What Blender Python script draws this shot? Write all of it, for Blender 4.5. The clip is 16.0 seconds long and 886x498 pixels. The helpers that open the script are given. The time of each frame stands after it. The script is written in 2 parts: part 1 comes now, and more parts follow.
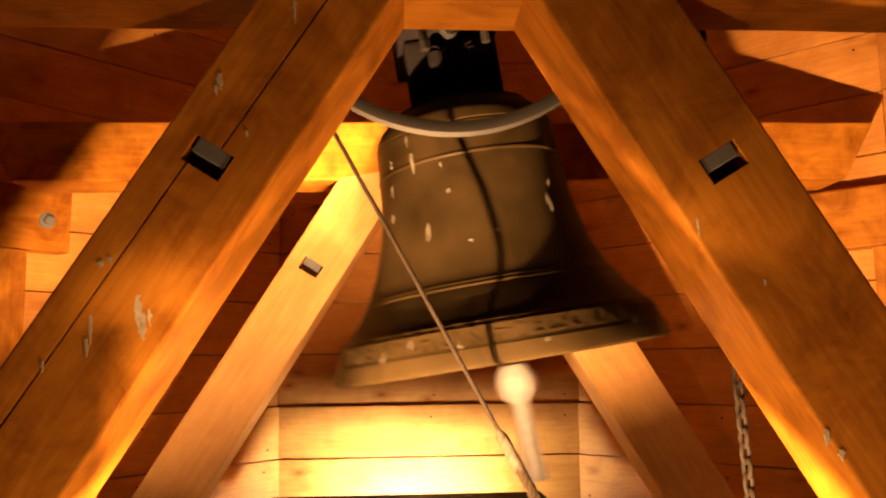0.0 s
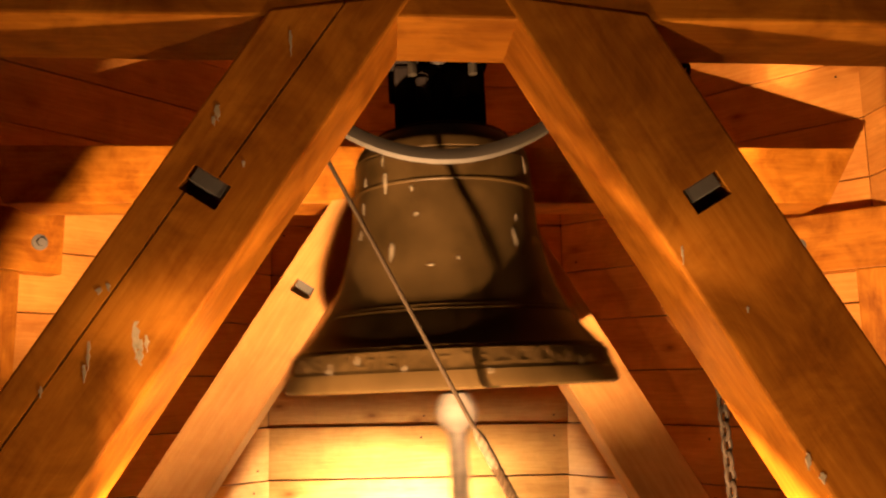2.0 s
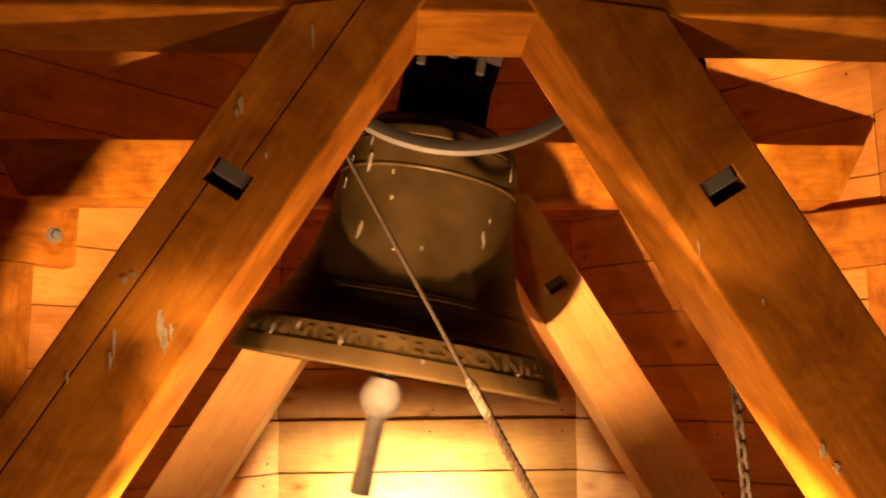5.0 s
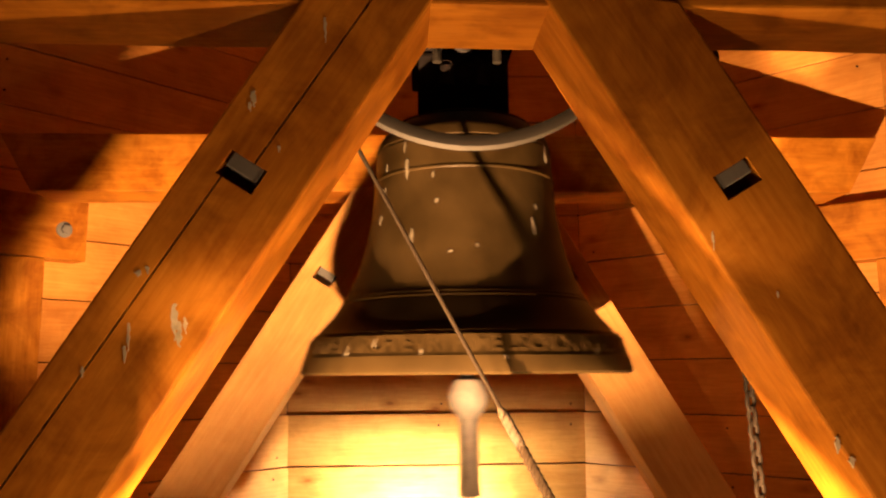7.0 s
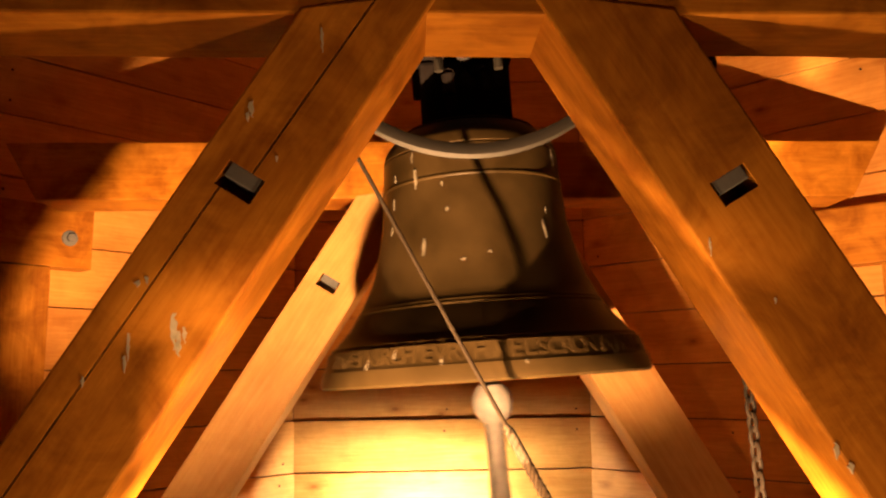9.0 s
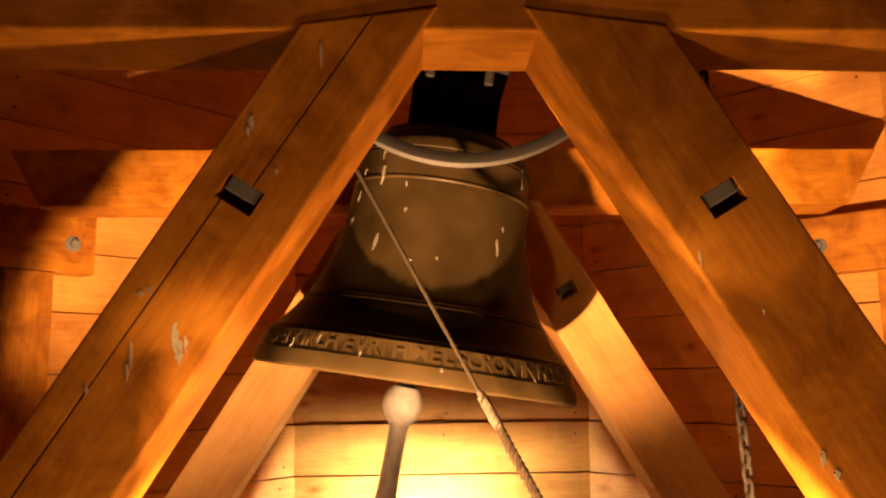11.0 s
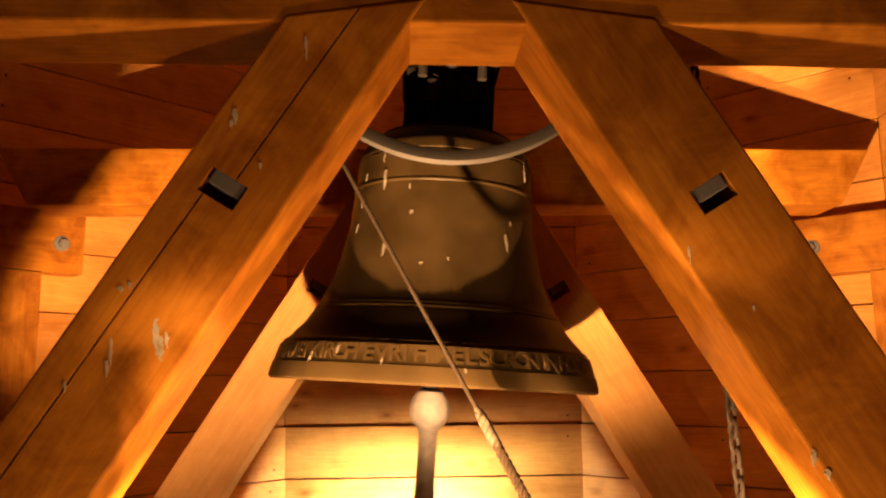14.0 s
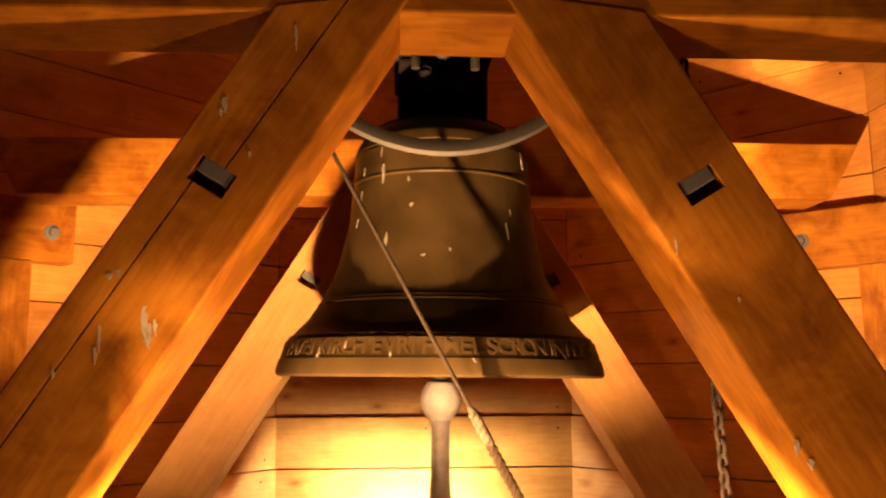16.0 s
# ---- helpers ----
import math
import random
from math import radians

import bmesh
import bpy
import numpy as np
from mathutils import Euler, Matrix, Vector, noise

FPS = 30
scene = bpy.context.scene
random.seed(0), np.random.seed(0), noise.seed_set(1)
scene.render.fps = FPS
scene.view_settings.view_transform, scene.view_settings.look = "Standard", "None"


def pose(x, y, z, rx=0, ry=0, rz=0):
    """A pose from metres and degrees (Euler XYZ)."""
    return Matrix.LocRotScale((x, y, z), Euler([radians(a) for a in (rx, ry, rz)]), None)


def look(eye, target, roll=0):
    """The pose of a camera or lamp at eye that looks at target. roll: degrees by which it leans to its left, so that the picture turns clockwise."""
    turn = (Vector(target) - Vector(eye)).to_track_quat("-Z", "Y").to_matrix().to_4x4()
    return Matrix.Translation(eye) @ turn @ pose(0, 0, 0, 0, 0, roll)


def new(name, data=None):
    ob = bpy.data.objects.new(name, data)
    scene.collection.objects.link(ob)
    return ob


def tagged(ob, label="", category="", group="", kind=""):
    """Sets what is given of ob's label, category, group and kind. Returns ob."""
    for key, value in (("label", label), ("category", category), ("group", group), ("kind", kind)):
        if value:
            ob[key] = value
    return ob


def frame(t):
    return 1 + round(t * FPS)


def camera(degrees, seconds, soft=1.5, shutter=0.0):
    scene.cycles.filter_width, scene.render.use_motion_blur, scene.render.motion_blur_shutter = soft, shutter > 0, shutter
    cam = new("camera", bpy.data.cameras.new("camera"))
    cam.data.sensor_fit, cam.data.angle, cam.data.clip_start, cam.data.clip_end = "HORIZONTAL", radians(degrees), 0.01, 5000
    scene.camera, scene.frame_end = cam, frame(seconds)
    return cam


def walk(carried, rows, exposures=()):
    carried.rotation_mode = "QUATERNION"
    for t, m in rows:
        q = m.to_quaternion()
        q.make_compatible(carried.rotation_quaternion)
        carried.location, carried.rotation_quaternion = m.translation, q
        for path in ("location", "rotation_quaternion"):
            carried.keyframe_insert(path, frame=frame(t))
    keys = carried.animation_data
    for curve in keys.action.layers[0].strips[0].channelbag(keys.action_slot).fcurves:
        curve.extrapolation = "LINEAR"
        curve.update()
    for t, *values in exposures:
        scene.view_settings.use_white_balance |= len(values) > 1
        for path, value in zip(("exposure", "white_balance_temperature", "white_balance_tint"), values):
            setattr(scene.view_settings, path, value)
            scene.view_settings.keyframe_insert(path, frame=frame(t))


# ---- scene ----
cam = camera(56.4, 16.0, soft=2.2, shutter=0.4)
PATH = [
    (0, (-0.019, 0.123, 1.465), (0.08, 2.102, 1.741), -0.8),
    (0.5, (-0.016, 0.119, 1.461), (0.089, 2.095, 1.75), -0.3),
    (1, (-0.015, 0.113, 1.463), (0.096, 2.087, 1.758), -0.7),
    (1.5, (-0.018, 0.099, 1.473), (0.103, 2.071, 1.781), -0.6),
    (2, (-0.024, 0.084, 1.477), (0.1, 2.055, 1.796), -0.8),
    (2.5, (-0.034, 0.075, 1.473), (0.089, 2.045, 1.798), -0.5),
    (3, (-0.043, 0.069, 1.469), (0.081, 2.038, 1.795), -0.3),
    (3.5, (-0.046, 0.071, 1.465), (0.077, 2.041, 1.788), -0.2),
    (4, (-0.045, 0.067, 1.464), (0.074, 2.038, 1.784), -0.3),
    (6.5, (-0.067, 0.069, 1.461), (0.042, 2.043, 1.762), -0.6),
    (7, (-0.066, 0.07, 1.462), (0.033, 2.045, 1.761), -0.5),
    (7.5, (-0.06, 0.062, 1.464), (0.032, 2.037, 1.764), -0.5),
    (8, (-0.052, 0.059, 1.472), (0.032, 2.034, 1.777), -0.9),
    (8.5, (-0.048, 0.063, 1.468), (0.034, 2.037, 1.778), -0.9),
    (10.8, (-0.042, 0.031, 1.473), (0.03, 2.006, 1.778), -0.4),
    (11, (-0.036, 0.025, 1.48), (0.039, 1.999, 1.794), -0.7),
    (11.5, (-0.021, 0.023, 1.489), (0.055, 1.995, 1.813), -0.6),
    (12, (-0.019, 0.02, 1.487), (0.06, 1.991, 1.819), -0.5),
    (12.5, (-0.018, 0.022, 1.482), (0.062, 1.992, 1.818), -0.3),
    (13, (-0.02, 0.03, 1.474), (0.061, 2.0, 1.809), -0.2),
    (13.5, (-0.019, 0.044, 1.465), (0.064, 2.014, 1.798), -0.3),
    (14, (-0.017, 0.049, 1.466), (0.068, 2.02, 1.791), -0.6),
    (14.5, (-0.015, 0.051, 1.464), (0.075, 2.023, 1.784), -0.2),
    (15, (-0.012, 0.048, 1.464), (0.081, 2.021, 1.779), -0.0),
    (15.5, (-0.016, 0.043, 1.467), (0.079, 2.016, 1.776), 0.0),
    (16, (-0.008, 0.043, 1.459), (0.093, 2.017, 1.767), -0.3),
]
walk(cam, [(t, look(eye, target, roll)) for t, eye, target, roll in PATH])

# ---- world and light ----
world = bpy.data.worlds.new("night")
scene.world = world
world.use_nodes = True
world.node_tree.nodes["Background"].inputs[0].default_value = (0.02, 0.03, 0.05, 1)
world.node_tree.nodes["Background"].inputs[1].default_value = 0.02


def lamp(name, at, target, watts, colour, size, spread=160):
    data = bpy.data.lights.new(name, "AREA")
    data.shape, data.size, data.size_y = "RECTANGLE", size[0], size[1]
    data.energy, data.color, data.spread = watts, colour, radians(spread)
    ob = new(name, data)
    ob.matrix_world = look(at, target)
    return ob


def spot(name, at, target, watts, colour, cone, blend, radius):
    data = bpy.data.lights.new(name, "SPOT")
    data.energy, data.color, data.spot_size, data.spot_blend, data.shadow_soft_size = watts, colour, radians(cone), blend, radius
    ob = new(name, data)
    ob.matrix_world = look(at, target)
    return ob


WARM = (1.0, 0.52, 0.21)
LAMP_B, LAMP_C, LAMP_D = (0.0, 4.20, 0.70), (0.20, 1.30, 0.55), (0.20, 0.45, 0.34)
SPOT_E, SPOT_W, SPOT_BELL = (-0.05, 1.05, 0.62), (-0.38, 1.05, 0.62), (-0.20, 1.30, 0.63)
spot("spotlight_east", SPOT_E, (0.78, 3.2, 1.95), 1020, WARM, 68, 0.40, 0.018)
spot("spotlight_west", SPOT_W, (-0.20, 3.2, 1.95), 1450, WARM, 68, 0.40, 0.036)
spot("spotlight_bell", SPOT_BELL, (0.10, 2.15, 1.65), 3700, WARM, 44, 0.12, 0.016)
lamp("floodlight_back", LAMP_B, (0.0, 4.5, 0.98), 33, (1.0, 0.85, 0.66), (0.70, 0.05), 178)
lamp("floodlight_inner", LAMP_C, (0.20, 1.75, 1.9), 19, WARM, (0.05, 0.05))
lamp("floodlight_front", LAMP_D, (0.20, 1.6, 1.9), 9.5, WARM, (0.05, 0.05))

# ---- materials ----


class Mat:
    """A small builder of node materials."""

    def __init__(self, name):
        self.m = bpy.data.materials.new(name)
        self.m.use_nodes = True
        self.t = self.m.node_tree
        self.b = self.t.nodes["Principled BSDF"]

    def node(self, kind, values=(), **props):
        n = self.t.nodes.new(kind)
        for key, value in props.items():
            setattr(n, key, value)
        for key, value in dict(values).items():
            n.inputs[key].default_value = value
        return n

    def link(self, a, b):
        self.t.links.new(a, b)

    def coords(self, scale, random_shift=True):
        tc = self.node("ShaderNodeTexCoord")
        mp = self.node("ShaderNodeMapping", {"Scale": scale})
        src = tc.outputs["Object"]
        if random_shift:
            info = self.node("ShaderNodeObjectInfo")
            mul = self.node("ShaderNodeVectorMath", {1: (37.0, 11.0, 5.0)}, operation="MULTIPLY")
            add = self.node("ShaderNodeVectorMath", operation="ADD")
            self.link(info.outputs["Random"], mul.inputs[0])
            self.link(src, add.inputs[0])
            self.link(mul.outputs[0], add.inputs[1])
            src = add.outputs[0]
        self.link(src, mp.inputs[0])
        return mp.outputs[0]

    def noise(self, vec, scale, detail=4, rough=0.55, distort=0.0):
        n = self.node("ShaderNodeTexNoise", {"Scale": scale, "Detail": detail, "Roughness": rough, "Distortion": distort})
        self.link(vec, n.inputs["Vector"])
        return n.outputs["Fac"]

    def ramp(self, fac, stops):
        n = self.node("ShaderNodeValToRGB")
        cr = n.color_ramp
        while len(cr.elements) < len(stops):
            cr.elements.new(0.5)
        for e, (pos, col) in zip(cr.elements, stops):
            e.position = pos
            e.color = (*col, 1) if len(col) == 3 else col
        self.link(fac, n.inputs[0])
        return n.outputs[0]

    def mix(self, fac, a, b, mode="MIX"):
        n = self.node("ShaderNodeMix", data_type="RGBA", blend_type=mode)
        for socket, value in ((n.inputs[0], fac), (n.inputs[6], a), (n.inputs[7], b)):
            if isinstance(value, bpy.types.NodeSocket):
                self.link(value, socket)
            elif isinstance(value, tuple):
                socket.default_value = (*value, 1)
            else:
                socket.default_value = value
        return n.outputs[2]

    def bump(self, height, strength, distance=0.002):
        n = self.node("ShaderNodeBump", {"Strength": strength, "Distance": distance})
        self.link(height, n.inputs["Height"])
        self.link(n.outputs[0], self.b.inputs["Normal"])


def wood(name, light, dark, rough=0.6, knots=1.0, stain=0.35):
    """Softwood with its grain along the object's X axis."""
    m = Mat(name)
    grain = m.coords((1.1, 16, 16))
    wide = m.coords((0.9, 3.2, 3.2))
    spot = m.coords((1.2, 0.45, 2.4))
    flat = m.coords((1, 1, 1))
    g = m.noise(grain, 5.5, 6, 0.6, 0.4)
    fine = m.noise(grain, 22, 3, 0.6)
    w = m.noise(wide, 2.2, 3, 0.5)
    col = m.ramp(g, [(0.24, dark), (0.70, light)])
    tone = m.ramp(w, [(0.30, (0.72, 0.66, 0.60)), (0.65, (1.0, 1.0, 1.0))])
    col = m.mix(0.7, col, tone, "MULTIPLY")
    vor = m.node("ShaderNodeTexVoronoi", {"Scale": 2.6, "Randomness": 1.0})
    m.link(spot, vor.inputs["Vector"])
    knot = m.ramp(vor.outputs["Distance"], [(0.035, (0.34, 0.22, 0.13)), (0.085, (0.70, 0.58, 0.46)), (0.20, (1, 1, 1))])
    col = m.mix(0.8 * knots, col, knot, "MULTIPLY")
    st = m.noise(flat, 5.5, 5, 0.62, 0.6)
    mask = m.ramp(st, [(0.42, (1, 1, 1)), (0.68, (0.42, 0.33, 0.27))])
    col = m.mix(stain, col, mask, "MULTIPLY")
    info = m.node("ShaderNodeObjectInfo")
    vary = m.ramp(info.outputs["Random"], [(0.0, (0.82, 0.80, 0.78)), (1.0, (1.06, 1.04, 1.0))])
    col = m.mix(1.0, col, vary, "MULTIPLY")
    m.link(col, m.b.inputs["Base Color"])
    m.link(m.ramp(w, [(0.2, (rough - 0.12,) * 3), (0.8, (rough + 0.12,) * 3)]), m.b.inputs["Roughness"])
    mixb = m.node("ShaderNodeMath", operation="ADD")
    m.link(g, mixb.inputs[0])
    m.link(fine, mixb.inputs[1])
    m.bump(mixb.outputs[0], 0.22, 0.0015)
    m.b.inputs["Specular IOR Level"].default_value = 0.16
    return m.m


def bronze_material():
    m = Mat("bell_bronze")
    v = m.coords((1, 1, 1), False)
    n1 = m.noise(v, 5.0, 5, 0.6)
    n2 = m.noise(v, 40, 4, 0.6)
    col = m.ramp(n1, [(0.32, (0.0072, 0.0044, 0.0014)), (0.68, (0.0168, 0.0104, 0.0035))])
    m.link(col, m.b.inputs["Base Color"])
    m.b.inputs["Metallic"].default_value = 0.10
    m.b.inputs["Specular IOR Level"].default_value = 0.05
    m.link(m.ramp(n1, [(0.3, (0.40,) * 3), (0.7, (0.60,) * 3)]), m.b.inputs["Roughness"])
    m.bump(n2, 0.25, 0.001)
    return m.m


def plain(name, colour, rough, metal=0.0, scale=20, spread=0.25, bump=0.15, gloss=0.3):
    m = Mat(name)
    v = m.coords((1, 1, 1))
    n = m.noise(v, scale, 5, 0.6)
    lo = tuple(c * (1 - spread) for c in colour)
    hi = tuple(min(1, c * (1 + spread)) for c in colour)
    m.link(m.ramp(n, [(0.3, lo), (0.7, hi)]), m.b.inputs["Base Color"])
    m.b.inputs["Roughness"].default_value = rough
    m.b.inputs["Metallic"].default_value = metal
    m.bump(n, bump, 0.001)
    m.b.inputs["Specular IOR Level"].default_value = gloss
    return m.m


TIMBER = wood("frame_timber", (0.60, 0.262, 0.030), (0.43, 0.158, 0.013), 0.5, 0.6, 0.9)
# Stronger light on the far struts is put into this paler timber colour.
TIMBER_LIT = wood("lit_frame_timber", (0.87, 0.52, 0.19), (0.76, 0.39, 0.115), 0.45, 0.5, 0.25)
BOARD = wood("wall_board", (0.75, 0.38, 0.100), (0.60, 0.26, 0.052), 0.5, 1.0, 0.35)
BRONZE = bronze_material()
PALE_STEEL = plain("galvanised_steel", (0.15, 0.15, 0.155), 0.6, 0.1, 12, 0.2, 0.15, 0.15)
WHEEL_STEEL = plain("painted_wheel_steel", (0.0028, 0.0020, 0.0011), 0.6, 0.0, 10, 0.2)
CLAPPER_STEEL = plain("worn_clapper_steel", (0.15, 0.135, 0.125), 0.55, 0.0, 30, 0.25, 0.2, 0.15)
DARK_IRON = plain("dark_iron", (0.016, 0.015, 0.016), 0.9, 0.0, 14, 0.3, 0.15, 0.05)
CHAIN = plain("rusty_chain", (0.014, 0.0085, 0.0045), 0.8, 0.0, 40, 0.4)
# Shade above the bell is put into this near-black colour.
SHADE_BLACK = plain("shade_black", (0.006, 0.005, 0.005), 1.0, 0.0, 30, 0.3, 0.15, 0.0)
ROPE = plain("hemp_rope", (0.0085, 0.0055, 0.0029), 0.95, 0.0, 60, 0.35, 0.4, 0.05)
WIRE = plain("tarred_wire", (0.0065, 0.0042, 0.0021), 0.9, 0.0, 80, 0.3, 0.3, 0.08)
WHITE_TAPE = plain("frayed_tape", (0.026, 0.021, 0.015), 0.95, 0.0, 45, 0.6, 0.5, 0.05)
WHITE = plain("droppings_white", (0.46, 0.40, 0.30), 0.8, 0.0, 60, 0.2)
BELL_DRIP = plain("dried_streak", (0.050, 0.043, 0.031), 0.8, 0.0, 60, 0.35)
PLASTER_DARK = plain("dark_backing", (0.06, 0.04, 0.025), 0.9)
CEILING = wood("ceiling_board", (0.16, 0.07, 0.025), (0.10, 0.04, 0.012), 0.7)
FLOORWOOD = wood("floor_board", (0.12, 0.06, 0.025), (0.07, 0.035, 0.012), 0.7)

# ---- mesh helpers ----


def rounded(me, angle=28):
    """Smooth shading that keeps true edges crisp."""
    me.shade_smooth()
    me.set_sharp_from_angle(angle=radians(angle))


def mesh_from(bm, name, mats, smooth=False):
    me = bpy.data.meshes.new(name)
    bmesh.ops.recalc_face_normals(bm, faces=bm.faces)
    bm.to_mesh(me)
    bm.free()
    for m in mats if isinstance(mats, (list, tuple)) else [mats]:
        me.materials.append(m)
    if smooth:
        rounded(me)
    return me


def part(name, bm, material, parent, label="", matrix=None, smooth=False):
    ob = new(name, mesh_from(bm, name, material, smooth))
    if parent:
        ob.parent = parent
    if matrix is not None:
        ob.matrix_basis = matrix
    if label:
        ob["label"] = label
    return ob


def empty(name, m):
    ob = new(name)
    ob.empty_display_size = 0.1
    ob.matrix_world = m
    return ob


def box_bm(sx, sy, sz, bevel=0.004, cuts=0, rough=0.0, seed=0, centre=(0, 0, 0)):
    """A box with softened edges, its long side along X, slightly uneven."""
    bm = bmesh.new()
    bmesh.ops.create_cube(bm, size=1)
    for v in bm.verts:
        v.co = Vector((v.co.x * sx, v.co.y * sy, v.co.z * sz))
    if bevel:
        bmesh.ops.bevel(bm, geom=list(bm.edges), offset=bevel, segments=2, affect="EDGES", profile=0.6)
    if cuts:
        for i in range(cuts):
            x = -sx / 2 + sx * (i + 1) / (cuts + 1)
            bmesh.ops.bisect_plane(bm, geom=bm.verts[:] + bm.edges[:] + bm.faces[:], plane_co=(x, 0, 0), plane_no=(1, 0, 0))
    if rough:
        for v in bm.verts:
            p = v.co * 3.1 + Vector((seed * 7.3, seed * 1.7, 0))
            v.co += Vector((0, noise.noise(p), noise.noise(p + Vector((9, 3, 1))))) * rough
    for v in bm.verts:
        v.co += Vector(centre)
    return bm


def prism_bm(poly, y0, y1, bevel=0.005):
    """A polygon in XZ, drawn out from y0 to y1."""
    bm = bmesh.new()
    a = [bm.verts.new((x, y0, z)) for x, z in poly]
    b = [bm.verts.new((x, y1, z)) for x, z in poly]
    bm.faces.new(a)
    bm.faces.new(b[::-1])
    n = len(poly)
    for i in range(n):
        bm.faces.new((a[i], b[i], b[(i + 1) % n], a[(i + 1) % n]))
    bmesh.ops.recalc_face_normals(bm, faces=bm.faces)
    if bevel:
        bmesh.ops.bevel(bm, geom=list(bm.edges), offset=bevel, segments=2, affect="EDGES", profile=0.6)
    return bm


def lathe_bm(profile, steps=96):
    bm = bmesh.new()
    rings = []
    for r, z in profile:
        rings.append([bm.verts.new((r * math.cos(2 * math.pi * i / steps), r * math.sin(2 * math.pi * i / steps), z)) for i in range(steps)])
    for p, q in zip(rings, rings[1:]):
        for i in range(steps):
            j = (i + 1) % steps
            bm.faces.new((p[i], p[j], q[j], q[i]))
    return bm


def cyl_bm(p0, p1, r0, r1=None, steps=20, bm=None):
    bm = bm or bmesh.new()
    r1 = r0 if r1 is None else r1
    p0, p1 = Vector(p0), Vector(p1)
    q = (p1 - p0).to_track_quat("Z", "Y")
    ends = []
    for p, r in ((p0, r0), (p1, r1)):
        ends.append([bm.verts.new(p + q @ Vector((r * math.cos(2 * math.pi * i / steps), r * math.sin(2 * math.pi * i / steps), 0))) for i in range(steps)])
    for i in range(steps):
        j = (i + 1) % steps
        bm.faces.new((ends[0][i], ends[0][j], ends[1][j], ends[1][i]))
    bm.faces.new(ends[0][::-1])
    bm.faces.new(ends[1])
    return bm


def cut(ob, cutters):
    """Carve the cutters' boxes out of a mesh object for good."""
    for c in cutters:
        mod = ob.modifiers.new("cut", "BOOLEAN")
        mod.operation, mod.solver, mod.object = "DIFFERENCE", "EXACT", c
    bpy.context.view_layer.update()
    dg = bpy.context.evaluated_depsgraph_get()
    me = bpy.data.meshes.new_from_object(ob.evaluated_get(dg))
    ob.modifiers.clear()
    ob.data = me
    for c in cutters:
        bpy.data.objects.remove(c)


# ---- the tower room: an octagon of boarded walls, drawn out towards the viewer ----
CX, BACK = 0.12, 4.51
HALF, DIAG = 0.78, 1.10
CORNERS = [(CX - HALF, BACK), (CX + HALF, BACK), (CX + HALF + DIAG, BACK - DIAG), (CX + HALF + DIAG, -0.3), (CX + HALF, -1.2), (CX - HALF, -1.2),
           (CX - HALF - DIAG, -0.3), (CX - HALF - DIAG, BACK - DIAG)]
WALL_NAMES = ["wall_north", "wall_north_east", "wall_east", "wall_south_east", "wall_south", "wall_south_west", "wall_west", "wall_north_west"]
ROOM_TOP, JOINT, PITCH = 4.0, 0.990, 0.267
FIRST = JOINT - PITCH * 3


def wall(name, a, b, planked, proud=()):
    a, b = Vector((*a, 0)), Vector((*b, 0))
    run = (b - a).length
    d = (b - a).normalized()
    m = Matrix.Translation((a + b) / 2) @ Matrix(((d.x, -d.y, 0, 0), (d.y, d.x, 0, 0), (0, 0, 1, 0), (0, 0, 0, 1)))
    bm = box_bm(run + 0.1, 0.10, ROOM_TOP, 0, centre=(0, 0.11, ROOM_TOP / 2))
    ob = part(name, bm, PLASTER_DARK if planked else CEILING, None, matrix=m)
    tagged(ob, "warm softwood boarded tower wall with dark plank joints", "wall", kind="structure")
    WALLS.append((ob, run, planked, dict(proud)))


WALLS = []
for i, name in enumerate(WALL_NAMES):
    planked = i in (0, 1, 2, 6, 7)
    lower = {0: 0.022, 1: 0.022, 2: 0.022, 3: 0.012} if i in (0, 1, 7) else {}
    wall(name, CORNERS[i], CORNERS[(i + 1) % 8], planked, lower)

xs = [c[0] for c in CORNERS]
ys = [c[1] for c in CORNERS]
floor = part("floor", box_bm(max(xs) - min(xs) + 0.4, max(ys) - min(ys) + 0.4, 0.1, 0, centre=(CX, (max(ys) + min(ys)) / 2, -0.05)), FLOORWOOD, None)
tagged(floor, "plain worn timber floor of the belfry", "floor", kind="structure")
ceiling = part("ceiling", box_bm(max(xs) - min(xs) + 0.4, max(ys) - min(ys) + 0.4, 0.1, 0, centre=(CX, (max(ys) + min(ys)) / 2, ROOM_TOP + 0.05)), CEILING, None)
tagged(ceiling, "plain boarded timber ceiling over the belfry", "ceiling", kind="structure")

# ---- the two A-frames that carry the bell ----
NEAR, FAR, THICK = 1.55, 3.18, 0.22
BEAM_Z = 2.156


def strut_matrix(p, q):
    """Local X runs up the strut from p to q (both x, z)."""
    d = Vector((q[0] - p[0], 0, q[1] - p[1])).normalized()
    n = Vector((0, 1, 0))
    w = d.cross(n)
    return Matrix(((d.x, n.x, w.x, p[0]), (d.y, n.y, w.y, 0), (d.z, n.z, w.z, p[1]), (0, 0, 0, 1)))


def box_cutter(m, size):
    ob = new("cutter", mesh_from(box_bm(*size, 0), "cutter", DARK_IRON))
    ob.matrix_world = m
    return ob


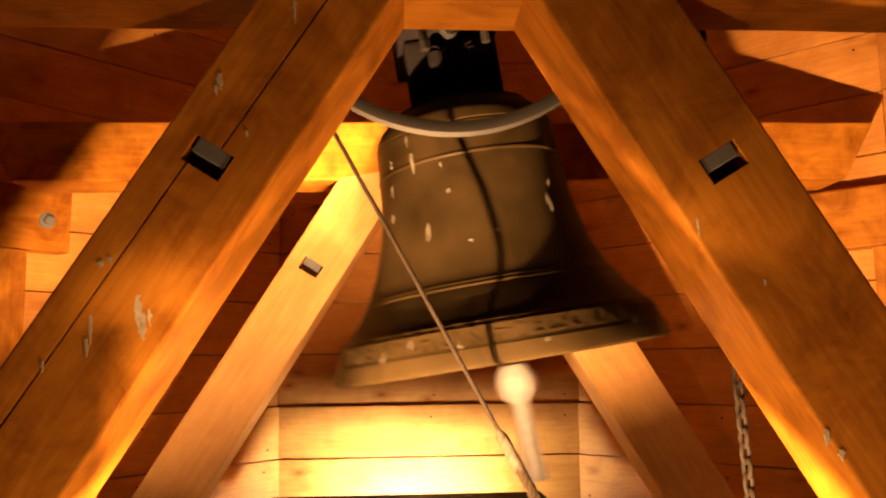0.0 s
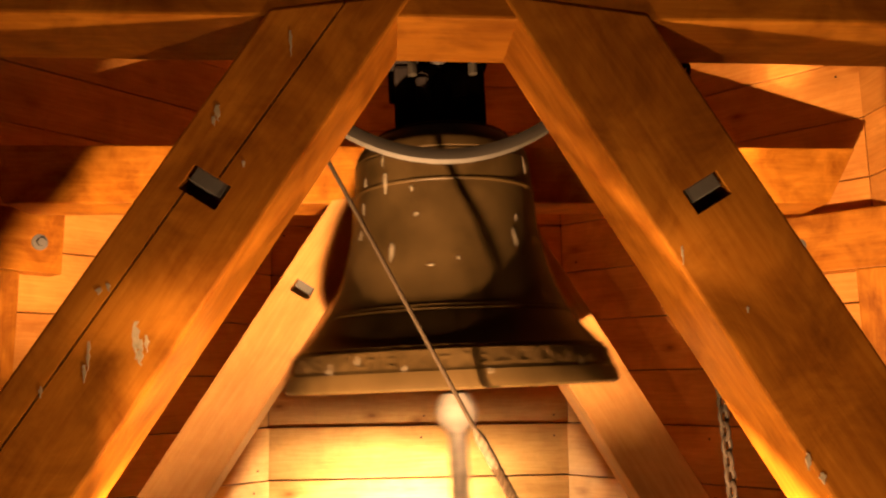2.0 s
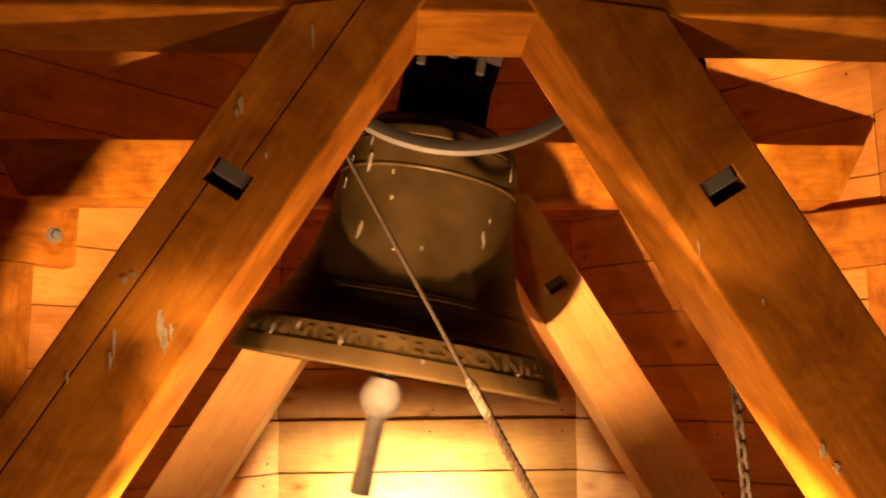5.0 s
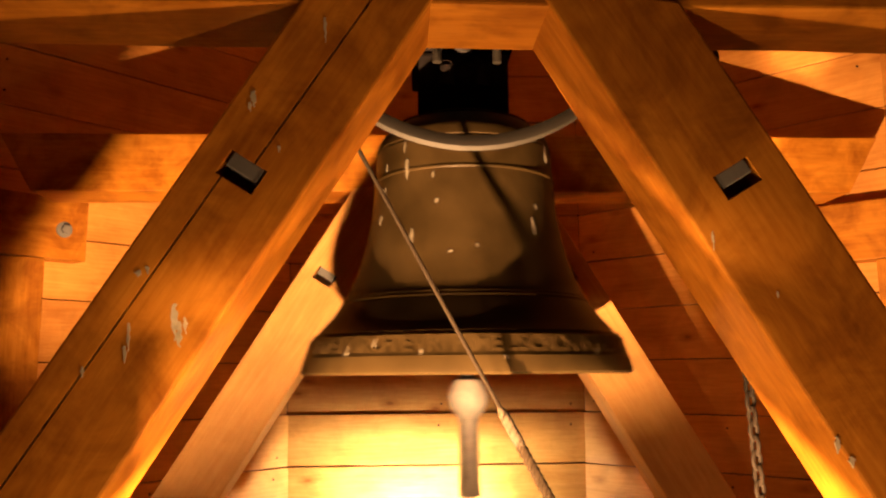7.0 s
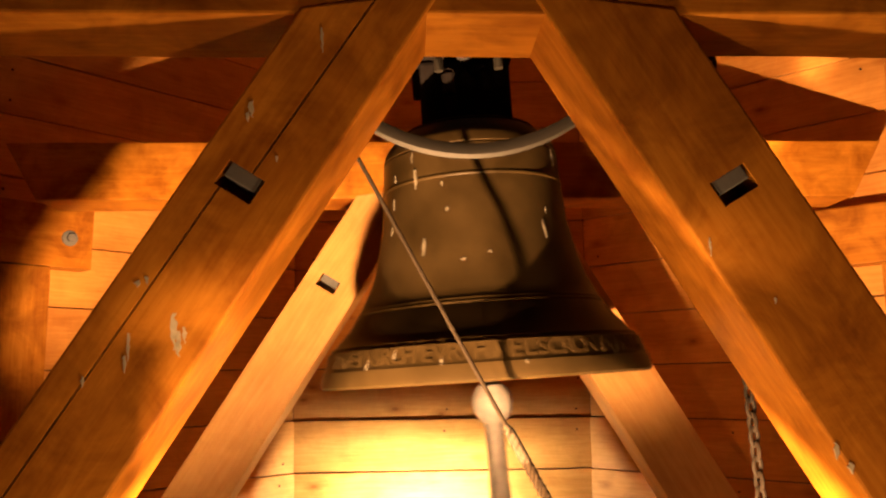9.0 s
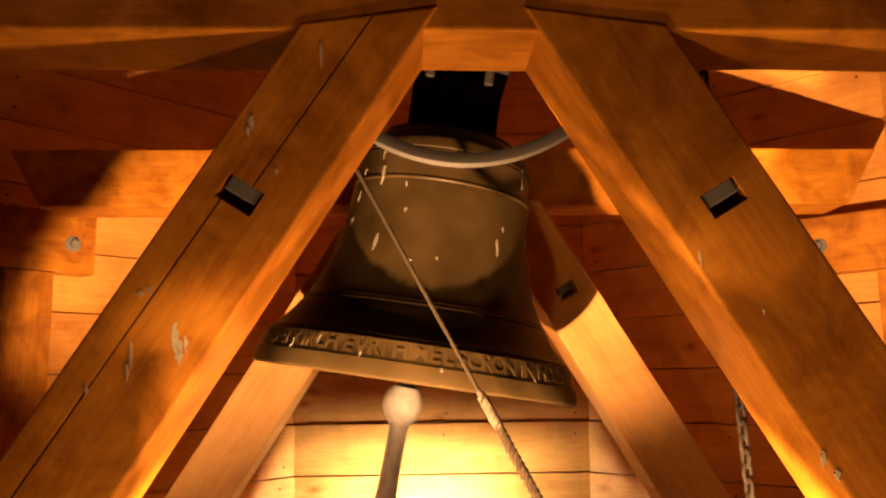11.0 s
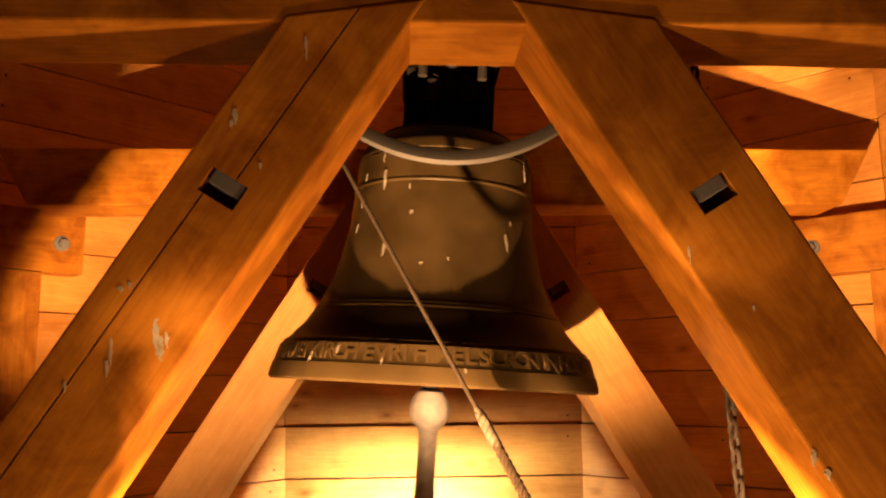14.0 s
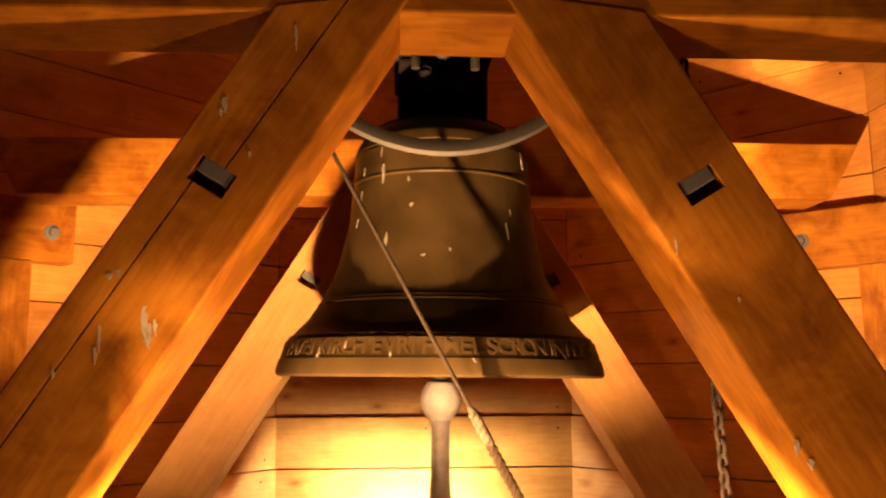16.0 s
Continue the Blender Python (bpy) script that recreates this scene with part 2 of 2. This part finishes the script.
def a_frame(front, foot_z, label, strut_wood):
    base = empty("timber_trestle", pose(0.10, front + THICK / 2, foot_z))
    inv = base.matrix_world.inverted()
    tagged(base, label, "trestle", group="bell trestles")
    bpy.context.view_layer.update()
    long = 1.86
    span = long if front == NEAR else 1.665
    top = box_bm(2 * span, THICK, 0.225, 0.006, 24, 0.004, front)
    if front != NEAR:
        for v in top.verts:
            if abs(v.co.x) > span - 0.02:
                v.co.x += math.copysign(1, v.co.x) * (0.062 * v.co.z / 0.11 - 0.018)
    part("top_beam", top, TIMBER, base, matrix=inv @ pose(0.12, front + THICK / 2, BEAM_Z + 0.1125))
    part("base_beam", box_bm(2 * long, THICK, 0.22, 0.006, 12, 0.004, front + 2), TIMBER, base, matrix=inv @ pose(0.12, front + THICK / 2, 0.38))
    sides = []
    for side in (-1, 1):
        if side < 0:
            slope, xin, width = 1.585, -0.012, 0.208
            top_in, top_out = (-0.020, 2.218), (-0.289, 2.161)
            hole = (-0.357, 1.827)
        else:
            slope, xin, width = 1.66, 0.215, 0.223
            top_in, top_out = (0.221, 2.213), (0.469, 2.171)
            hole = (0.560, 1.818)
        down = 0.72
        across = width / math.sin(math.atan(slope))

        def edge(z, out):
            return xin + side * ((BEAM_Z - z) / slope + (across if out else 0))

        poly = [(edge(down, False), down), (edge(2.205, False), 2.205), (edge(2.168, True), 2.168), (edge(down, True), down)]
        mid = ((poly[0][0] + poly[3][0]) / 2, down)
        tip = ((poly[1][0] + poly[2][0]) / 2 + 0.0, 2.19)
        up = Vector((-side / slope, 0, 1)).normalized()
        m = strut_matrix(mid, (mid[0] + up.x, down + up.z))
        mi = m.inverted()
        local = [tuple((mi @ Vector((x, 0, z)))[k] for k in (0, 2)) for x, z in poly]
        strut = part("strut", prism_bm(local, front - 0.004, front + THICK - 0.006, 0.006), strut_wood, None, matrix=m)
        cx, cz = hole
        axis = strut_matrix((cx, cz), (cx + up.x, cz + up.z))
        turn = axis.to_3x3().to_4x4()
        hm = Matrix.Translation((cx, front, cz)) @ turn
        cutters = [box_cutter(hm, (0.052, 0.16, 0.078))]
        if side < 0 and front == NEAR:
            for p, q in (((-0.334, 1.842), (-0.090, 2.212)), ((-0.392, 1.820), (-0.98, 0.915))):
                c = strut_matrix(p, q)
                ln = math.dist(p, q)
                cutters.append(box_cutter(Matrix.Translation((0, front, 0)) @ c @ Matrix.Translation((ln / 2, 0, 0)), (ln, 0.05, 0.0045)))
        cut(strut, cutters)
        strut.parent = base
        strut.matrix_basis = inv @ m
        nut = box_bm(0.030, 0.05, 0.066, 0.003)
        part("square_nut", nut, PALE_STEEL, strut, "pale steel nut sunk in a slot", matrix=mi @ hm @ pose(0.012, 0.024, 0.0))
        sides.append(strut)
    return base, sides


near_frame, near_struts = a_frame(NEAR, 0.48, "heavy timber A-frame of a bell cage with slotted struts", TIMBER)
far_frame, far_struts = a_frame(FAR, 0.48, "heavy timber A-frame of a bell cage behind the bell", TIMBER_LIT)

# ---- perimeter beams on posts along the slanting walls ----


def wall_plate(side):
    x_end, y_end, z, tall = (-1.41, 3.625, 2.078, 0.26) if side < 0 else (1.56, 3.715, 2.045, 0.25)
    d = Vector((side, -1, 0)).normalized()
    out = Vector((side, 1, 0)).normalized()
    n = Vector((0, 0, 1)).cross(d)
    length, deep = 1.0, 0.12
    mid = Vector((x_end, y_end, z)) + d * length / 2 + out * deep / 2
    m = Matrix(((d.x, n.x, 0, mid.x), (d.y, n.y, 0, mid.y), (0, 0, 1, mid.z), (0, 0, 0, 1)))
    ob = empty("wall_plate", m)
    tagged(ob, "short bolted timber beam end along a slanting wall", "beam", group="bolted beam ends")
    part("timber", box_bm(length, deep, tall, 0.006, 8, 0.003, 3 + side), TIMBER, ob)
    inner = 1 if n.dot(out) < 0 else -1
    bolt = bmesh.new()
    cyl_bm((0, 0, 0), (0, inner * 0.006, 0), 0.033, 0.033, 24, bolt)
    cyl_bm((0, inner * 0.006, 0), (0, inner * 0.026, 0), 0.018, 0.018, 6, bolt)
    part("bolt", bolt, PALE_STEEL, ob, "steel bolt head with a round washer", matrix=pose(-length / 2 + (0.10 if side < 0 else 0.26), inner * deep / 2, -0.005))
    return ob


wall_plate(-1)
wall_plate(1)


def post(side, x, y, top):
    d = Vector((side, -1, 0)).normalized()
    out = Vector((side, 1, 0)).normalized()
    c = Vector((x, y, 0)) + d * 0.10 + out * 0.05
    ob = empty("post", pose(c.x, c.y, 0, 0, 0, -45 * side))
    tagged(ob, "upright softwood post under a wall beam", "post", group="wall posts")
    part("timber", box_bm(top, 0.10, 0.20, 0.006, 8, 0.003, 5), TIMBER, ob, matrix=pose(0, 0, top / 2, 0, -90, 0) @ pose(0, 0, 0, 90, 0, 0) @ pose(0, 0, 0, 90, 0, 0))
    return ob


post(-1, -1.53, 3.505, 1.946)
post(1, 1.90, 3.375, 1.918)


def floodlight(at, aim, wide, shield, profile=None, flaps=()):
    """An unseen lamp housing: tray, taller rear shield, and flaps added to shape light."""
    ob = empty("floodlight", pose(at[0], at[1], at[2] - 0.07))
    tagged(ob, "unseen dark steel floodlight with added plates that shape its light", "floodlight", group="floodlights")
    part("tray", box_bm(wide, 0.16, 0.03, 0.004), DARK_IRON, ob)
    if profile:
        poly = [(-wide / 2, 0.0)] + [(x, 0.07 + z) for x, z in profile] + [(wide / 2, 0.0)]
        part("shield", prism_bm(poly, -0.004, 0.004, 0), DARK_IRON, ob, matrix=pose(0, aim, 0))
    else:
        part("shield", box_bm(wide, 0.012, 0.07 + shield, 0.003, centre=(0, 0, (0.07 + shield) / 2)), DARK_IRON, ob, matrix=pose(0, aim, 0))
    for x0, x1, z0, z1 in flaps:
        part("flap", box_bm(x1 - x0, 0.006, z1 - z0, 0.001, centre=((x0 + x1) / 2, 0, 0.07 + (z0 + z1) / 2)), DARK_IRON, ob, matrix=pose(0, aim, 0))
    part("stand", cyl_bm((0, 0, -(at[2] - 0.07)), (0, 0, 0), 0.02), DARK_IRON, ob)
    return ob


# Stepped shields and flaps added below view to keep walls and timbers dark.
floodlight(SPOT_E, 0.14, 0.26, 0.05, [(-0.13, 0.072), (0.020, 0.072), (0.025, 0.054), (0.064, 0.054), (0.067, 0.080), (0.084, 0.080), (0.088, 0.048), (0.13, 0.048)],
           [(-0.18, 0.086, 0.128, 0.30), (0.088, 0.28, 0.150, 0.30)])
floodlight(SPOT_W, 0.14, 0.26, 0.05, [(-0.13, 0.053), (-0.022, 0.053), (-0.006, 0.078), (0.028, 0.078), (0.031, 0.050), (0.062, 0.050), (0.065, 0.078), (0.13, 0.078)],
           [(-0.20, -0.016, 0.122, 0.30), (-0.010, 0.20, 0.128, 0.30)])
floodlight(SPOT_BELL, 0.05, 0.16, -0.02, None, [(-0.12, -0.021, -0.02, 0.18), (0.055, 0.15, -0.02, 0.18), (-0.020, 0.054, 0.135, 0.18), (-0.020, 0.054, -0.02, 0.046)])
back_light = floodlight(LAMP_B, -0.08, 1.10, 0.02)
# Unseen hood added so the boards higher up the wall stay dark.
part("hood", box_bm(1.30, 0.22, 0.008, 0.001, centre=(0, -0.03, 0)), DARK_IRON, back_light, matrix=pose(0, 0, 0.205))
floodlight(LAMP_C, 0.07, 0.34, 0.08)
floodlight(LAMP_D, -0.08, 0.16, -0.02)

# ---- the bell, its headstock and its rope wheel, all swinging together ----
PIVOT, HANG = (0.118, 2.47, 2.43), -1.6
bell = empty("church_bell", pose(*PIVOT))
tagged(bell, "bronze church bell with raised lettering and a rope wheel", "bell")
MOUTH = -0.970
OUTER = [(0.462, 0.000), (0.470, 0.006), (0.470, 0.018), (0.4625, 0.046), (0.4595, 0.049), (0.4450, 0.096), (0.4380, 0.100), (0.4350, 0.108), (0.424, 0.114),
         (0.406, 0.135), (0.382, 0.160), (0.363, 0.190), (0.357, 0.196), (0.357, 0.202), (0.352, 0.206), (0.350, 0.212), (0.345, 0.216), (0.334, 0.240),
         (0.314, 0.280), (0.298, 0.330), (0.284, 0.390), (0.271, 0.450), (0.266, 0.520), (0.2635, 0.548), (0.2660, 0.551), (0.2660, 0.555), (0.2630, 0.558),
         (0.260, 0.600), (0.2585, 0.637), (0.2550, 0.639), (0.2550, 0.643), (0.2575, 0.645), (0.252, 0.668), (0.243, 0.684), (0.224, 0.702), (0.203, 0.720), (0.199, 0.723), (0.199, 0.729), (0.190, 0.733), (0.140, 0.737), (0.0005, 0.742)]
INNER = [(0.0005, 0.690), (0.15, 0.685), (0.20, 0.662), (0.225, 0.62), (0.238, 0.45), (0.262, 0.28), (0.30, 0.18), (0.36, 0.10), (0.42, 0.03), (0.455, 0.0), (0.462, 0.0)]
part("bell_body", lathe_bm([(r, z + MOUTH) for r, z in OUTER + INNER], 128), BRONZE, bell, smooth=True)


def radius_at(z):
    for (r0, z0), (r1, z1) in zip(OUTER, OUTER[1:]):
        if z0 <= z <= z1 and z1 > z0:
            return r0 + (r1 - r0) * (z - z0) / (z1 - z0)
    return OUTER[-1][0]


def lettering(text, z, height, centre_angle, spacing, depth=0.0045):
    """Raised letters set round the bell at height z."""
    angle = centre_angle - sum(0.45 if ch == " " else (0.5 if ch == "I" else 1.0) for ch in text) * spacing / 2
    for ch in text:
        step = (0.45 if ch == " " else (0.5 if ch == "I" else 1.0)) * spacing
        if ch != " ":
            cu = bpy.data.curves.new("letter", "FONT")
            cu.body, cu.size, cu.extrude, cu.align_x, cu.offset = ch, height * 1.38, depth, "CENTER", 0.0012
            tmp = bpy.data.objects.new("letter", cu)
            scene.collection.objects.link(tmp)
            bpy.context.view_layer.update()
            me = bpy.data.meshes.new_from_object(tmp.evaluated_get(bpy.context.evaluated_depsgraph_get()))
            bpy.data.objects.remove(tmp)
            a = angle + step / 2
            for v in me.vertices:
                zz = z + v.co.y
                r = radius_at(zz - MOUTH) + v.co.z
                aa = a + v.co.x / 0.45
                v.co = (r * math.sin(aa), -r * math.cos(aa), zz)
            me.materials.clear()
            me.materials.append(BRONZE)
            ob = new("letter", me)
            ob.parent = bell
        angle += step


lettering("PAVEI KIRCH EVRI HIMELSCRON IN HOCH", MOUTH + 0.056, 0.042, -0.06, 0.074, 0.0026)
lettering("IIII", MOUTH + 0.694, 0.020, 0.0, 0.20)



def bell_streak(x, z, long, wide, seed):
    """A dried pale streak on the bell's near side."""
    rnd = random.Random(seed)
    left, right = [], []
    for i in range(7):
        f = i / 6
        w = wide * (0.3 + 0.7 * math.sin(math.pi * min(1, f + 0.1))) * rnd.uniform(0.5, 1.1) / 2
        c = rnd.uniform(-0.25, 0.25) * wide
        left.append((c - w, long * (0.5 - f)))
        right.append((c + w, long * (0.5 - f)))
    r = radius_at(z - MOUTH)
    lean = math.atan2(radius_at(z + 0.02 - MOUTH) - radius_at(z - 0.02 - MOUTH), 0.04)
    m = pose(x, -math.sqrt(r * r - x * x), z) @ pose(0, 0, 0, 0, 0, math.degrees(math.asin(x / r))) @ pose(0, 0, 0, math.degrees(lean), 0, 0)
    part("streak", prism_bm(left + right[::-1], -0.0018, 0.004, 0), BELL_DRIP, bell, "dried pale streak", matrix=m)


for k, (x, z, long, wide) in enumerate([(-0.170, -0.416, 0.055, 0.009), (-0.176, -0.350, 0.030, 0.006), (0.169, -0.576, 0.050, 0.009), (-0.091, -0.513, 0.012, 0.012), (0.222, -0.350, 0.060, 0.008),
                                        (-0.160, -0.610, 0.050, 0.011), (-0.232, -0.470, 0.030, 0.007), (-0.242, -0.545, 0.026, 0.006), (0.010, -0.640, 0.010, 0.007), (-0.100, -0.440, 0.016, 0.006),
                                        (-0.225, -0.395, 0.022, 0.008), (0.180, -0.520, 0.018, 0.005), (-0.060, -0.655, 0.008, 0.010), (-0.250, -0.895, 0.034, 0.007), (-0.320, -0.905, 0.040, 0.009),
                                        (-0.140, -0.915, 0.024, 0.006), (0.060, -0.930, 0.012, 0.006), (0.300, -0.915, 0.020, 0.008)]):
    bell_streak(x, z, long, wide, 70 + k)

# crown, yoke and straps above the bell
crown = bmesh.new()
for i in range(6):
    a = math.pi * i / 3
    pts = [Vector((0.045 * math.cos(a), 0.045 * math.sin(a), -0.235)), Vector((0.105 * math.cos(a), 0.105 * math.sin(a), -0.14)),
           Vector((0.105 * math.cos(a), 0.105 * math.sin(a), -0.08)), Vector((0.05 * math.cos(a), 0.05 * math.sin(a), -0.045))]
    for p, q in zip(pts, pts[1:]):
        cyl_bm(p, q, 0.022, 0.022, 10, crown)
part("crown", crown, SHADE_BLACK, bell, "dark cast crown loops")
part("yoke", box_bm(0.30, 0.66, 0.16, 0.01), SHADE_BLACK, bell, "dark headstock over the crown", matrix=pose(0, 0, 0.07))
# Black block added to fill the shaded gap round the crown.
part("packing_block", box_bm(0.27, 0.10, 0.200, 0.012), SHADE_BLACK, bell, "added black block filling the shaded gap round the crown", matrix=pose(0, 0, -0.118))
part("axle", cyl_bm((0, -0.92, 0), (0, 0.92, 0), 0.03), DARK_IRON, bell)
for x in (-0.085, 0.085):
    for y in (-0.10, 0.10):
        part("strap", cyl_bm((x, y - 0.08, -0.10), (x, y - 0.08, 0.10), 0.013, 0.011, 12), WHEEL_STEEL, bell, "grey steel hanger rod")

# rope wheel
WHEEL_Y, WHEEL_R = 1.93 - PIVOT[1], 0.438
rim_profile = [(WHEEL_R, -0.020), (WHEEL_R + 0.012, -0.020), (WHEEL_R + 0.004, -0.006), (WHEEL_R + 0.004, 0.006), (WHEEL_R + 0.012, 0.020), (WHEEL_R, 0.020), (WHEEL_R - 0.016, 0.014), (WHEEL_R - 0.016, -0.014), (WHEEL_R, -0.020)]
rim = lathe_bm(rim_profile, 96)
wheel = part("rope_wheel", rim, WHEEL_STEEL, bell, "grey steel rope wheel", matrix=pose(-0.021, WHEEL_Y, 0, 90, 0, 0), smooth=True)
for a in (20, 160, 270 - 90):
    part("spoke", box_bm(WHEEL_R - 0.02, 0.03, 0.008, 0.002, centre=((WHEEL_R - 0.02) / 2, 0, 0)), WHEEL_STEEL, wheel, matrix=pose(0, 0, 0, 0, 0, -a))

# clapper, hung inside the bell
CLAP_Z = -0.30
clapper = part("clapper", cyl_bm((0, 0, 0), (0, 0, -0.72), 0.020, 0.024), DARK_IRON, bell, "iron clapper with a pale ball and flight", matrix=pose(0, 0, CLAP_Z))
BALL = -0.735
ball_profile = [(0.024, 0.058), (0.040, 0.050), (0.054, 0.026), (0.0585, 0.0), (0.055, -0.022), (0.044, -0.042), (0.030, -0.056), (0.026, -0.075), (0.027, -0.19), (0.031, -0.268), (0.031, -0.274), (0.0005, -0.276)]
part("ball", lathe_bm([(r, z + BALL) for r, z in ball_profile], 40), CLAPPER_STEEL, clapper, "pale worn clapper ball and flight", smooth=True)

# ---- ropes ----
ROPE_DIR = Vector((0.473, 0, -0.881))
ROPE_AT = Vector((0.130, 1.93, 1.425))


def strand_bm(p0, p1, r, turns, strands=3, steps=160, steady=8):
    """Twisted strands between two points."""
    bm = bmesh.new()
    p0, p1 = Vector(p0), Vector(p1)
    q = (p1 - p0).to_track_quat("Z", "Y")
    for s in range(strands):
        prev = None
        for i in range(steps + 1):
            f = i / steps
            a = 2 * math.pi * (turns * f + s / strands)
            c = p0.lerp(p1, f) + q @ Vector((math.cos(a), math.sin(a), 0)) * r * 0.55
            ring = [bm.verts.new(c + q @ Vector((math.cos(2 * math.pi * k / steady), math.sin(2 * math.pi * k / steady), 0)) * r * 0.58) for k in range(steady)]
            if prev:
                for k in range(steady):
                    bm.faces.new((prev[k], prev[(k + 1) % steady], ring[(k + 1) % steady], ring[k]))
            prev = ring
    return bm


bell_rope = empty("bell_rope", Matrix.Translation(ROPE_AT))
tagged(bell_rope, "thin wire spliced to a thick twisted bell rope", "rope")
part("wire", cyl_bm(-ROPE_DIR * 0.80, ROPE_DIR * 0.02, 0.0052, 0.0052, 10), WIRE, bell_rope, "thin tarred wire")
part("splice", lathe_bm([(0.0066, -0.010), (0.0105, 0.004), (0.0125, 0.020), (0.0120, 0.045), (0.0128, 0.070), (0.0100, 0.085)], 14), WHITE_TAPE, bell_rope, "frayed pale tape over the splice", matrix=Vector((0, 0, 1)).rotation_difference(ROPE_DIR).to_matrix().to_4x4())
part("rope", strand_bm(ROPE_DIR * 0.0, ROPE_DIR * 0.75, 0.0115, 15), ROPE, bell_rope, "thick twisted hemp rope")


def chain(x, y, z0, z1, lean):
    ob = empty("hanging_chain", pose(x, y, z1))
    tagged(ob, "thin hanging chain of twisted dark links", "chain")
    n = int((z0 - z1) / 0.030)
    link = bmesh.new()
    steps, tube = 16, 6
    rings = []
    for i in range(steps):
        a = 2 * math.pi * i / steps
        c = Vector((0.0095 * math.cos(a), 0, 0.0185 * math.sin(a)))
        o = Vector((math.cos(a), 0, math.sin(a)))
        rings.append([link.verts.new(c + (o * math.cos(2 * math.pi * k / tube) + Vector((0, 1, 0)) * math.sin(2 * math.pi * k / tube)) * 0.0046) for k in range(tube)])
    for i in range(steps):
        for k in range(tube):
            link.faces.new((rings[i][k], rings[i][(k + 1) % tube], rings[(i + 1) % steps][(k + 1) % tube], rings[(i + 1) % steps][k]))
    me = mesh_from(link, "link", CHAIN)
    for i in range(n):
        o = new("link", me)
        o.parent = ob
        h = z0 - z1 - i * 0.030
        o.matrix_basis = pose(-lean * h, 0, h, 0, 0, 90 * (i % 2) + 20)
    return ob


chain(0.69, 1.79, 2.30, 0.75, 0.045)

# ---- boards of the walls ----
for ob, run, planked, proud in WALLS:
    if not planked:
        continue
    rows = int((ROOM_TOP - FIRST) / PITCH) + 1
    me = None
    for r in range(rows):
        h = PITCH - 0.005
        if me is None:
            me = mesh_from(box_bm(run + 0.02, 0.036, h, 0.004), "plank", BOARD)
        o = new("plank", me)
        o.parent = ob
        o.matrix_basis = pose(0, 0.042 - proud.get(r, 0) + random.uniform(-0.002, 0.002), FIRST + PITCH * r + PITCH / 2, random.uniform(-0.4, 0.4), random.uniform(-0.15, 0.15), 0)


# nail heads near the board ends
nail_mesh = mesh_from(cyl_bm((0, -0.0205, 0), (0, -0.016, 0), 0.0055, 0.0055, 8), "nail", DARK_IRON)
for ob, run, planked, proud in WALLS[:2] + WALLS[7:]:
    for plank in ob.children:
        for x in (-run / 2 + 0.07, run / 2 - 0.07, 0.02):
            for z in (-0.08, 0.075):
                if random.random() < 0.4:
                    o = new("nail", nail_mesh)
                    o.parent = plank
                    o.matrix_basis = pose(x + random.uniform(-0.02, 0.02), 0, z + random.uniform(-0.012, 0.012))


def drip(strut, x, z, long, wide, seed):
    """A dried white bird dropping that ran down the timber's face."""
    rnd = random.Random(seed)
    n = 9
    left, right = [], []
    for i in range(n):
        f = i / (n - 1)
        w = wide * (0.25 + 0.75 * math.sin(math.pi * min(1, f * 1.15 + 0.08)) ** 0.7) * rnd.uniform(0.45, 1.1) / 2
        c = rnd.uniform(-0.18, 0.18) * wide + 0.05 * long * f
        zz = long * (0.5 - f)
        left.append((c - w, zz))
        right.append((c + w, zz))
    bm = prism_bm(left + right[::-1], -0.0012, 0.003, 0)
    local = strut.parent.matrix_world @ strut.matrix_basis
    part("dropping", bm, WHITE, strut, "dried white bird dropping", matrix=local.inverted() @ pose(x, NEAR - 0.0045, z))


bpy.context.view_layer.update()
LEFT_DRIPS = [(-0.339, 1.965, 0.030, 0.012), (-0.345, 1.95, 0.018, 0.008), (-0.467, 1.556, 0.065, 0.013), (-0.458, 1.535, 0.045, 0.016), (-0.447, 1.55, 0.03, 0.008), (-0.545, 1.53, 0.05, 0.006), (-0.55, 1.50, 0.03, 0.008),
              (-0.516, 1.648, 0.014, 0.010), (-0.532, 1.642, 0.012, 0.012), (-0.62, 1.47, 0.02, 0.006), (-0.21, 2.10, 0.05, 0.006), (-0.29, 1.87, 0.012, 0.007)]
for k, (x, z, long, wide) in enumerate(LEFT_DRIPS):
    drip(near_struts[0], x, z, long, wide, k)
for k, (x, z, long, wide) in enumerate([(0.505, 1.70, 0.035, 0.005), (0.71, 1.33, 0.03, 0.010), (0.735, 1.30, 0.02, 0.012), (0.62, 1.60, 0.012, 0.006)]):
    drip(near_struts[1], x, z, long, wide, 40 + k)


# ---- what moves ----
# The free, dying swing: Chebyshev series of the log amplitude (degrees) and of the phase (radians) over the 16 seconds
FADE = [2.2803, -0.8754, -0.1738, -0.0874]
PHASE = [34.3976, 35.5804, 0.0778, 0.0962, 0.1355, 0.0568, 0.0527, 0.0194]


def swing(t):
    """The bell's angle in degrees, mouth towards +x."""
    u = (t - 8) / 8
    series = np.polynomial.chebyshev.chebval
    return float(math.exp(series(u, FADE)) * math.cos(series(u, PHASE)))


def motions():
    times = [i / 15 for i in range(241)]
    walk(bell, [(t, pose(*PIVOT, 0, -swing(t) - HANG, 0)) for t in times])
    walk(clapper, [(t, pose(0, 0, CLAP_Z, 0, -0.25 * swing(t), 0)) for t in times])
    rest = swing(12.5)
    walk(bell_rope, [(t, Matrix.Translation(ROPE_AT + ROPE_DIR * (0.50 * math.radians(swing(t) - rest)))) for t in times])


motions()
